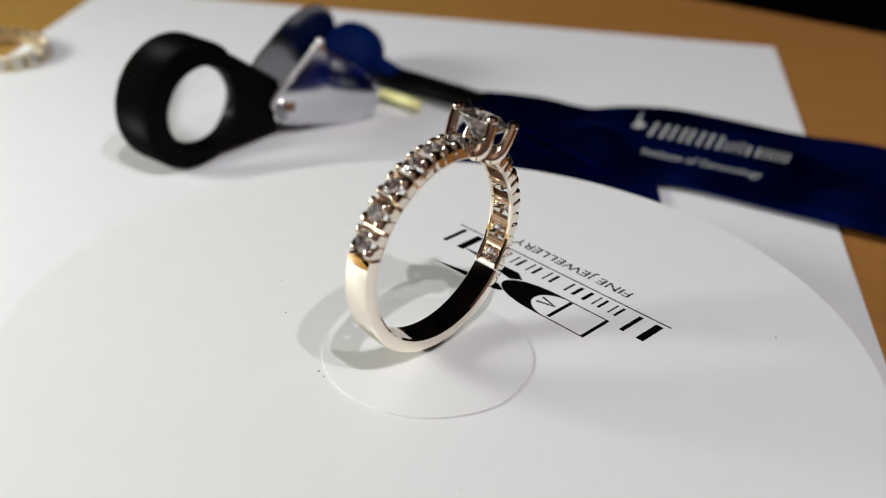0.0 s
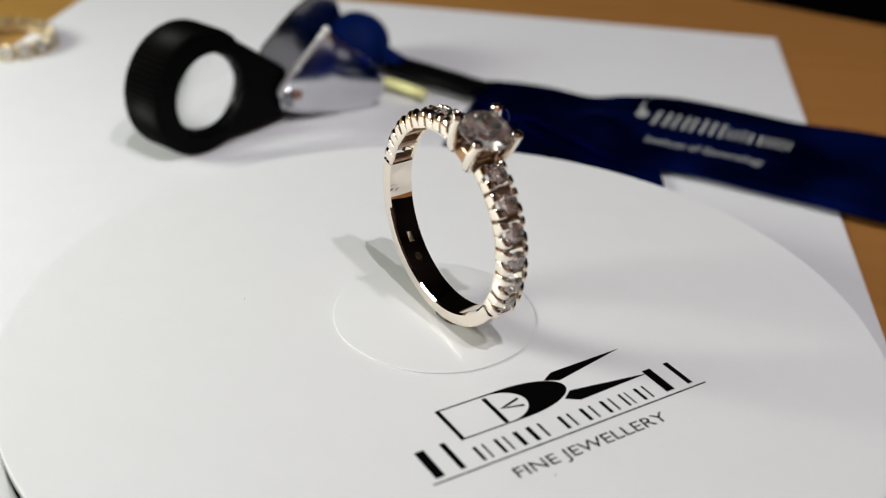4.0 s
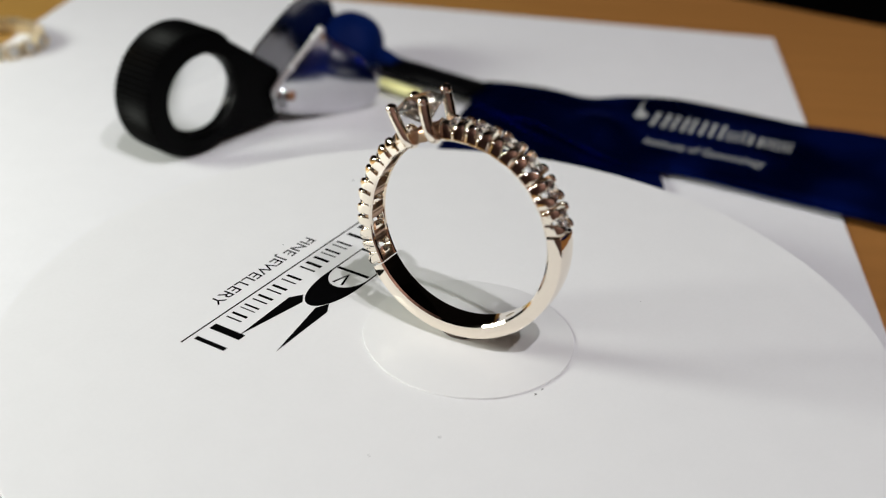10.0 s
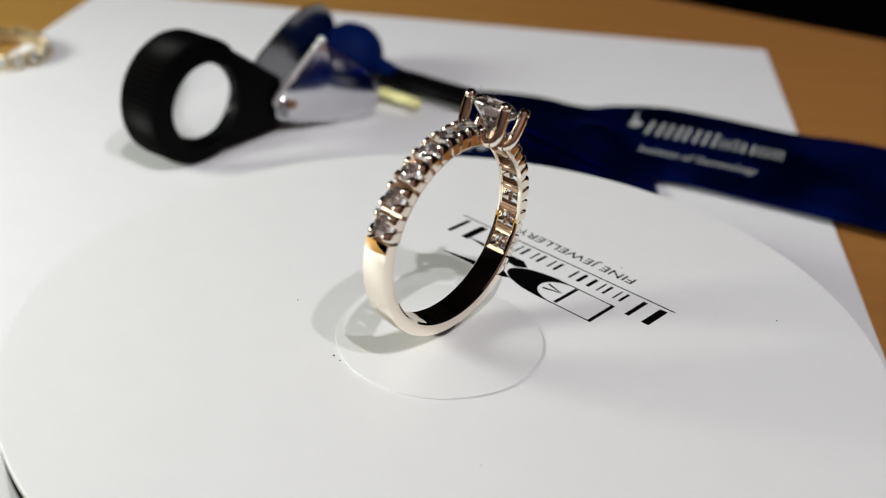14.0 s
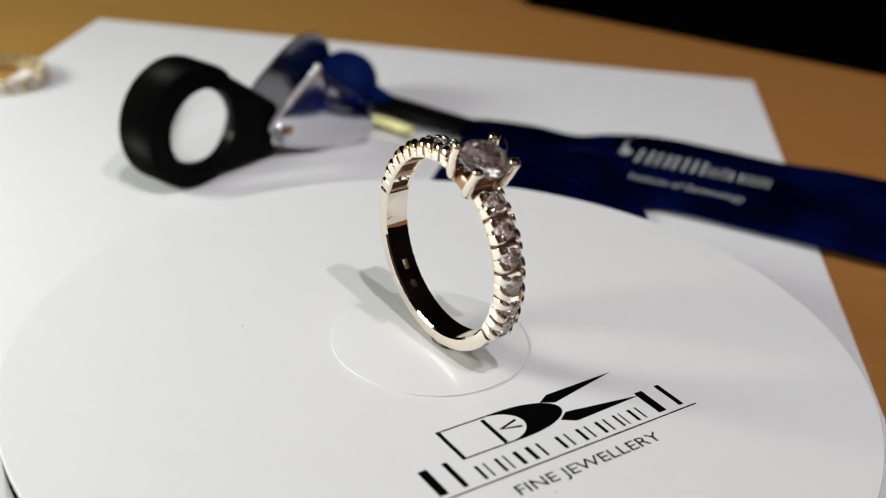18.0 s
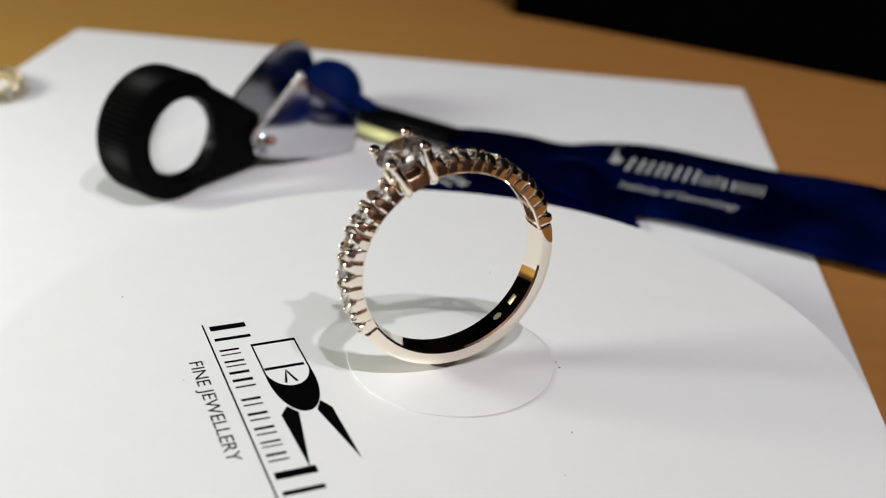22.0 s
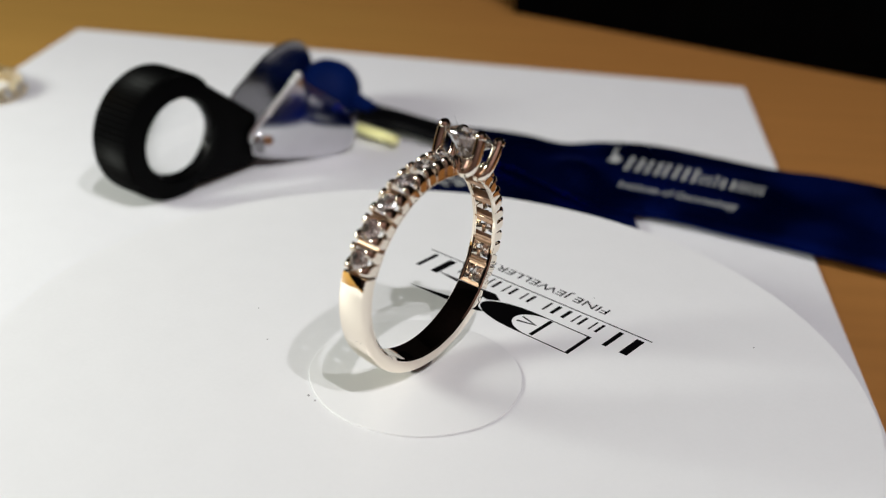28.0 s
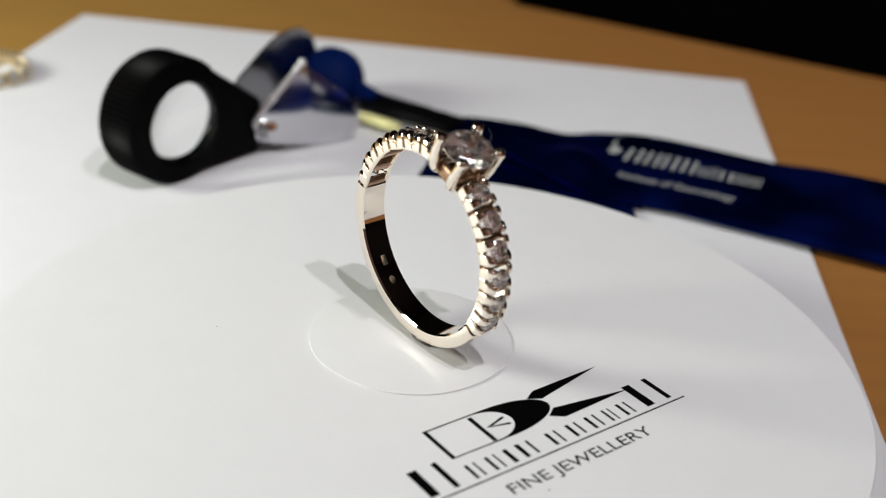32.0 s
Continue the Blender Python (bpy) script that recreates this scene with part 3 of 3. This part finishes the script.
# ---- still things round the turntable ----
def loupe():
    root = thing("folding_loupe", "black knurled folding loupe with an open chrome cover on the paper", "loupe")
    az = -32.8
    n = Vector((math.cos(radians(az)), math.sin(radians(az)), 0))
    e = Vector((-n.y, n.x, 0))
    hinge = Vector((-27.7, 65.1, 0)) * MM
    frame_m = Matrix((( e.x, 0, n.x, hinge.x), (e.y, 0, n.y, hinge.y), (0, 1, 0, 0), (0, 0, 0, 1)))
    cx, cz, r, hole = -14.6 * MM, -1.65 * MM, 8.45 * MM, 5.9 * MM
    # body outline: knurled round drawn out to a blunt tail, with a round bore
    out = []
    for k in range(97):
        a = radians(46 + (292 - 46) * k / 96)
        rr = r * (1 + (0.018 if k % 2 else -0.018))
        out.append((cx + rr * math.cos(a), cz + rr * math.sin(a)))
    tail = [out[-1], (-0.6 * MM, -9.6 * MM), (0.6 * MM, -8.8 * MM), (0.6 * MM, -2.2 * MM), (-0.4 * MM, -1.5 * MM), out[0]]
    for (x0, y0), (x1, y1) in zip(tail, tail[1:]):
        out += [(x0 + (x1 - x0) * k / 7, y0 + (y1 - y0) * k / 7) for k in range(1 if (x0, y0) == tail[0] else 0, 7)]
    spread = [46 + 246 * k / 96 if k < 97 else 292 + 114 * (k - 96) / (len(out) - 96) for k in range(len(out))]
    bm = bmesh.new()
    seg = len(out)
    z0, z1 = -6.3 * MM, 0.0
    rings = []
    for kind, z, s in (("o", z0, 0.985), ("o", z0 + 0.5 * MM, 1), ("o", z1 - 0.5 * MM, 1), ("o", z1, 0.96), ("h", z1, 1.06), ("h", z1 - 0.3 * MM, 1), ("h", z1 - 1.2 * MM, 1), ("h", z0, 1.38)):
        if kind == "o":
            ring = [(cx + (x - cx) * s, cz + (y - cz) * s) for x, y in out]
        else:
            ring = []
            for a in map(radians, spread):
                ring.append((cx + 1.0 * MM + hole * s * math.cos(a), cz - 0.4 * MM + 0.93 * hole * s * math.sin(a)))
        rings.append([bm.verts.new(frame_m @ Vector((x, y, z))) for x, y in ring])
    for a, b in zip(rings, rings[1:] + rings[:1]):
        for k in range(seg):
            bm.faces.new((a[k], a[(k + 1) % seg], b[(k + 1) % seg], b[k]))
    part("housing", bm, BLACK, root, "black knurled metal housing")
    bm = bmesh.new()
    dome = [(hole * q, 0.5 * MM * (1 - q * q)) for q in (1.0, 0.85, 0.65, 0.45, 0.22, 0.0)]
    lathe(bm, [(q, -z) for q, z in reversed(dome)] + dome[:-1] + [(0, 0.5 * MM)], 56, frame_m @ Matrix.Translation((cx + 1.0 * MM, cz - 0.4 * MM, -1.1 * MM)) @ Matrix.Diagonal((1, 0.93, 1, 1)), closed=False)
    bmesh.ops.remove_doubles(bm, verts=bm.verts, dist=1e-7)
    ob = part("lens", bm, LENS, root, "clear glass lens")
    ob.visible_shadow = False
    # cover: two upright pear-shaped leaves of polished sheet, swung out on the rivet, the front one with a bright rolled edge
    front = [(-1.2, -7.6), (-1.1, -4.2), (2.5, -0.5), (6.1, 2.9), (7.9, 1.4), (11.4, -0.9), (14.2, -3.9), (15.6, -7.0), (14.4, -9.4), (10.6, -10.0), (6.0, -9.4), (2.0, -8.7)]
    back = [(-2.6, -4.0), (-1.2, -0.5), (1.4, 1.2), (4.5, 2.9), (7.8, 4.1), (11.9, 4.5), (16.1, 3.6), (19.9, 1.2), (22.8, -2.8), (23.4, -6.4), (20.5, -9.2), (15.0, -9.9), (5.0, -9.9), (-1.0, -8.6)]
    for outline, at, turn, bulge in ((front, (-27.3, 64.5), -52.8, 0.5), (back, (-33.3, 70.0), -20.8, 0.25)):
        bm = bmesh.new()
        nx, ny = math.cos(radians(turn)), math.sin(radians(turn))
        m = Matrix(((-ny, 0, nx, at[0] * MM), (nx, 0, ny, at[1] * MM), (0, 1, 0, 0), (0, 0, 0, 1)))
        if outline is back:
            m = m @ Matrix.Translation((0, -0.0095, 0)) @ Matrix.Rotation(radians(12), 4, "X") @ Matrix.Translation((0, 0.0095, 0))
        loop = spline([(u * MM, z * MM, 0) for u, z in outline + outline[:1]], 90)[:-1]
        mid = sum(loop, Vector()) / len(loop)
        for side in (0.0, 0.4 * MM):
            rings = []
            for q in (1.0, 0.985, 0.94, 0.85, 0.7, 0.5, 0.3, 0.12):
                ring = [mid.lerp(p, q) for p in loop]
                rings.append([bm.verts.new(m @ Vector((w.x, w.y, (side if q < 1 else 0.2 * MM) + bulge * MM * (1 - q * q)))) for w in ring])
            for r0, r1 in zip(rings, rings[1:]):
                for k in range(len(loop)):
                    bm.faces.new((r0[k], r0[(k + 1) % len(loop)], r1[(k + 1) % len(loop)], r1[k]))
            bm.faces.new(rings[-1])
        bmesh.ops.remove_doubles(bm, verts=bm.verts, dist=1e-7)
        part("cover_leaf", bm, CHROME if outline is front else DARK_CHROME, root, "mirror-polished chrome leaf")
        if outline is front:
            edge = [m @ Vector((u * MM, z * MM, 0.3 * MM)) for u, z in ((-1.2, -5.6), (-0.9, -4.2), (2.6, -0.6), (6.1, 3.0))]
    bm = bmesh.new()
    tube(bm, spline(edge, 16), 0.42 * MM, 12)
    ball(bm, 0.64 * MM, edge[-1], 14)
    for q in (0.35, 0.88):
        ball(bm, 0.58 * MM, edge[1].lerp(edge[-1], q), 12)
    part("spine", bm, BRIGHT, root, "bright rolled edge of the cover")
    bm = bmesh.new()
    lathe(bm, [(hole * 0.90, -1.9 * MM), (hole * 0.97, -2.2 * MM), (hole * 1.02, -1.9 * MM), (hole * 1.02, -1.5 * MM), (hole * 0.93, -1.4 * MM)], 56, frame_m @ Matrix.Translation((cx + 1.0 * MM, cz - 0.4 * MM, 0.0)) @ Matrix.Diagonal((1, 0.93, 1, 1)))
    part("lens_ring", bm, GLOSS_BLACK, root, "glossy black ring that holds the lens")
    bm = bmesh.new()
    lathe(bm, [(0, -0.5 * MM), (1.7 * MM, -0.4 * MM), (1.9 * MM, 0), (1.5 * MM, 0.5 * MM), (0, 0.6 * MM)], 28, frame_m @ Matrix.Translation((0.3 * MM, -6.0 * MM, 0.9 * MM)), closed=False)
    part("hinge_disc", bm, DARK_CHROME, root, "dark chrome hinge disc")
    bm = bmesh.new()
    ball(bm, 0.75 * MM, frame_m @ Vector((0.7 * MM, -5.7 * MM, 1.6 * MM)), 12)
    part("rivet", bm, COPPER, root, "copper-coloured rivet")


def P3(x, y, h=0.0):
    return Vector((x * MM, y * MM, PAPER_Z + h * MM))


def lanyard():
    root = thing("lanyard", "dark blue satin lanyard with white print, lying across the paper", "lanyard")
    # lower band, running under the turntable
    bm = bmesh.new()
    ribbon(bm, [P3(-0.6, 78.5, 0.6), P3(-3.5, 66.5, 0.5), P3(-5.3, 52.5, 0.4), P3(-2.6, 36.3, 0.3), P3(3.8, 8.1, 0.3), P3(30.5, -30.5, 0.3), P3(42.9, -52.8, 0.3)],
           [P3(6.9, 82.4, 0.6), P3(21.1, 74.2, 0.5), P3(24.9, 56.0, 0.4), P3(25.1, 44.0, 0.3), P3(27.9, 19.8, 0.3), P3(44.4, -14.6, 0.3), P3(60.9, -41.0, 0.3)], 90, 16, 0.00015, 0.0004)
    part("lower_band", bm, BLUE, root, "dark blue satin band")
    bm = bmesh.new()
    ribbon(bm, [P3(-2.0, 82.2, 1.4), P3(2.9, 83.5, 1.4), P3(9.9, 82.4, 1.3), P3(16.5, 79.9, 1.1), P3(22.0, 81.8, 1.2), P3(29.1, 81.9, 1.2), P3(39.2, 78.8, 1.1), P3(49.4, 75.0, 1.0), P3(60.5, 72.8, 0.9), P3(110.1, 58.8, 0.5)],
           [P3(-0.8, 74.7, 1.3), P3(4.0, 71.4, 0.95), P3(10.1, 66.3, 0.8), P3(16.3, 60.2, 0.75), P3(23.4, 56.3, 0.8), P3(29.4, 54.4, 1.0), P3(35.5, 52.1, 1.0), P3(43.6, 48.5, 0.9), P3(52.3, 44.6, 0.8), P3(98.4, 26.8, 0.5)], 150, 30, 0.00015, 0.0008, ((0.0172, 0.0663, 0.0046, 0.0052, 0.0026), (0.009, 0.0700, 0.003, 0.006, 0.0010), (0.060, 0.056, 0.008, 0.008, 0.001)))
    part("upper_band", bm, BLUE, root, "dark blue satin band with white print")
    bm = bmesh.new()
    ribbon(bm, [P3(26.4, 58.2, 1.5), P3(35.5, 54.9, 1.6), P3(43.6, 51.1, 1.6), P3(52.2, 47.2, 1.5), P3(98.4, 29.8, 1.2)],
           [P3(26.4, 56.2, 1.0), P3(35.5, 53.0, 1.1), P3(43.6, 49.2, 1.1), P3(52.3, 45.1, 1.0), P3(98.4, 27.4, 0.7)], 60, 6, 0.00015, 0.0002)
    part("hem", bm, BLUE, root, "folded lower hem of the band")
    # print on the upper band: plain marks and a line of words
    m = Matrix.Translation(P3(24.3, 68.0, 2.5)) @ Matrix.Rotation(radians(-19.4), 4, "Z")
    bm = bmesh.new()
    prism(bm, [(x * MM, y * MM) for x, y in ((-2.75, 2.6), (-2.5, 3.6), (-2.75, 6.2), (-2.6, 9.0), (-2.25, 5.4), (-1.7, 4.6), (-0.9, 3.8), (-0.9, 2.6), (-1.5, 1.8), (-2.3, 1.9))], 0, 0.00002, m)
    part("print_mark", bm, PRINT, root, "white printed drop mark", smooth=False)
    for x0, x1, h in ((0.0, 2.55, 5.4), (2.95, 5.2, 5.4), (5.5, 7.8, 5.4), (8.3, 10.5, 5.3), (10.9, 12.3, 3.6), (12.65, 13.5, 4.4), (13.8, 15.95, 3.6), (16.2, 17.35, 3.6), (17.6, 18.45, 3.6), (18.7, 19.8, 3.6)):
        for p, q in ((0.08, 0.30), (0.70, 0.92)):
            bm = bmesh.new()
            a, b = x0 + (x1 - x0) * p, x0 + (x1 - x0) * q
            prism(bm, [(a * MM, 0), (b * MM, 0), (b * MM, h * MM), (a * MM, h * MM)], 0, 0.00002, m)
            part("print_bar", bm, PRINT, root, smooth=False)
    lettering("lettering", "Institute of Gemmology", 3.3 * MM, PRINT, root, m @ Matrix.Translation((0.9 * MM, -6.6 * MM, 0)), width=16.4 * MM)
    # a second printed line on the lower band
    low = Matrix.Translation(P3(-2.6, 65.5, 1.25)) @ Matrix.Rotation(radians(-52), 4, "Z")
    for x0, x1, y0, y1 in ((0.0, 0.7, 0.0, 2.2), (1.1, 1.7, 0.0, 2.2), (2.2, 3.3, 0.0, 1.5), (3.8, 4.4, 0.0, 2.0), (4.9, 6.2, 0.0, 1.5), (0.4, 2.6, -1.6, -1.0), (3.0, 5.4, -1.6, -1.0)):
        bm = bmesh.new()
        prism(bm, [(x0 * MM, y0 * MM), (x1 * MM, y0 * MM), (x1 * MM, y1 * MM), (x0 * MM, y1 * MM)], 0, 0.00002, low)
        part("print_bar", bm, PRINT, root, smooth=False)
    # strap with its brass clip and the plush knot
    d = Matrix.Translation(P3(-7.4, 82.3, 1.9)) @ Matrix.Rotation(radians(-31.8), 4, "Z")
    bm = bmesh.new()
    box(bm, 17 * MM, 5.2 * MM, 1.6 * MM, d, 0.6 * MM, 3)
    part("strap", bm, LEATHER, root, "black leather strap")
    bm = bmesh.new()
    box(bm, 7.8 * MM, 1.4 * MM, 1.4 * MM, Matrix.Translation(P3(-11.8, 77.7, 1.5)) @ Matrix.Rotation(radians(-33.8), 4, "Z") @ Matrix.Rotation(radians(40), 4, "X"), 0.3 * MM, 2)
    part("clip", bm, BRASS, root, "shiny brass clip")
    bm = bmesh.new()
    ball(bm, 1, (0, 0, 0), 32, (5.4 * MM, 5.5 * MM, 4.7 * MM))
    for v in bm.verts:
        v.co *= 1 + 0.10 * noise.noise(v.co * 260)
        v.co += P3(-20.8, 89.8, 4.2)
    part("knot", bm, BLUE_BRIGHT, root, "soft bright blue knot")
    bm = bmesh.new()
    tube(bm, spline([P3(-24.7, 92.5, 4.6), P3(-23.5, 92.2, 4.2), P3(-22.5, 91.5, 4), P3(-16.9, 88.0, 3.2), P3(-13.3, 85.3, 2.2)], 30), [2.2 * MM] * 20 + [1.5 * MM] * 10, 14)
    part("cord", bm, BLUE_BRIGHT, root, "blue cord through the loupe")


def gem_band():
    root = thing("eternity_ring", "yellow gold ring set with round stones lying on the paper", "ring")
    c = P3(-78.3, 87.9, 0)
    bm = bmesh.new()
    lathe(bm, [(6.3 * MM, 0.4 * MM), (6.7 * MM, 0.25 * MM), (7.1 * MM, 0.4 * MM), (7.1 * MM, 1.6 * MM), (6.7 * MM, 1.8 * MM), (6.3 * MM, 1.6 * MM)], 60, Matrix.Translation(c))
    part("hoop", bm, YELLOW, root, "pale yellow gold hoop")
    first = None
    for k in range(16):
        a = 2 * math.pi * k / 16
        m = Matrix.Translation(c) @ Matrix.Rotation(a, 4, "Z") @ Matrix.Translation((7.4 * MM, 0, 1.2 * MM)) @ Matrix.Rotation(radians(70), 4, "Y")
        if first is None:
            first = part("stone", brilliant(1.15 * MM), MILKY, root, smooth=False)
            first.matrix_basis = m
            bm = bmesh.new()
            lathe(bm, [(1.0 * MM, -0.9 * MM), (1.25 * MM, -0.9 * MM), (1.3 * MM, 0.1 * MM), (1.1 * MM, 0.16 * MM)], 18)
            cup = part("bezel", bm, YELLOW, root)
            cup.matrix_basis = m
            bm = bmesh.new()
            for q in range(4):
                t = radians(45 + 90 * q)
                ball(bm, 0.34 * MM, (1.2 * MM * math.cos(t), 1.2 * MM * math.sin(t), 0.25 * MM), 10)
            claws = part("claw", bm, YELLOW, root)
            claws.matrix_basis = m
        else:
            for ob in (first, cup, claws):
                twin(ob, m)


setting()
paper_sheet()
black_case()
TABLE = turntable()
STICKER = base_pad()
LUMP = putty()
RING = diamond_ring()
loupe()
lanyard()
gem_band()


# ---- what turns ----
def motions():
    steps = [k * 0.5 for k in range(65)]
    # the table's drive runs a little unevenly: drift in degrees at some seconds
    at = (0, 0.5, 1, 1.5, 2, 2.5, 3, 3.5, 5.5, 6, 6.5, 7, 7.5, 8, 8.5, 9, 9.5, 10, 10.5, 11, 11.5, 12, 12.5, 13, 13.5, 14, 14.5, 16.5, 17, 17.5, 18, 18.5, 19, 19.5, 20, 20.5, 21, 21.5, 22, 22.5, 23, 23.5, 24, 24.5, 25, 25.5, 27.5, 28, 28.5, 29, 29.5, 30, 30.5, 31, 31.5, 32)
    drift = (0.66, 0.36, 0.07, -0.13, -0.27, -0.47, -0.66, -0.56, -0.31, -0.14, -0.11, -0.06, 0.03, 0.14, 0.35, 0.55, 0.47, 0.4, 0.39, 0.4, 0.42, 0.45, 0.61, 0.67, 0.42, 0.19, -0.12, -1.04, -1.17, -1.06, -0.9, -0.69, -0.45, -0.19, -0.01, -0.02, -0.13, -0.14, -0.11, -0.06, 0, -0.03, -0.05, 0.02, 0.12, 0.37, 1.34, 1.45, 1.19, 0.94, 0.6, 0.31, 0.27, 0.3, 0.38, 0.48)

    def turn(t):
        return Matrix.Rotation(radians(PHASE + SPIN * t + float(np.interp(t, at, drift))), 4, "Z")

    lean = Matrix.Translation((0.08 * MM, 0.71 * MM, 10.12 * MM)) @ Matrix.Rotation(radians(2.52), 4, "Z") @ Matrix.Rotation(radians(-2.12), 4, "Y") @ Matrix.Rotation(radians(-0.28), 4, "X")
    walk(TABLE, [(t, turn(t) @ Matrix.Rotation(radians(0.6), 4, "Z")) for t in steps])
    walk(STICKER, [(t, turn(t) @ Matrix.Translation((-0.38 * MM, 1.77 * MM, 0))) for t in steps])
    walk(LUMP, [(t, turn(t) @ Matrix.Translation((0.2 * MM, 0.75 * MM, 0.45 * MM))) for t in steps])
    walk(RING, [(t, turn(t) @ lean) for t in steps])


motions()
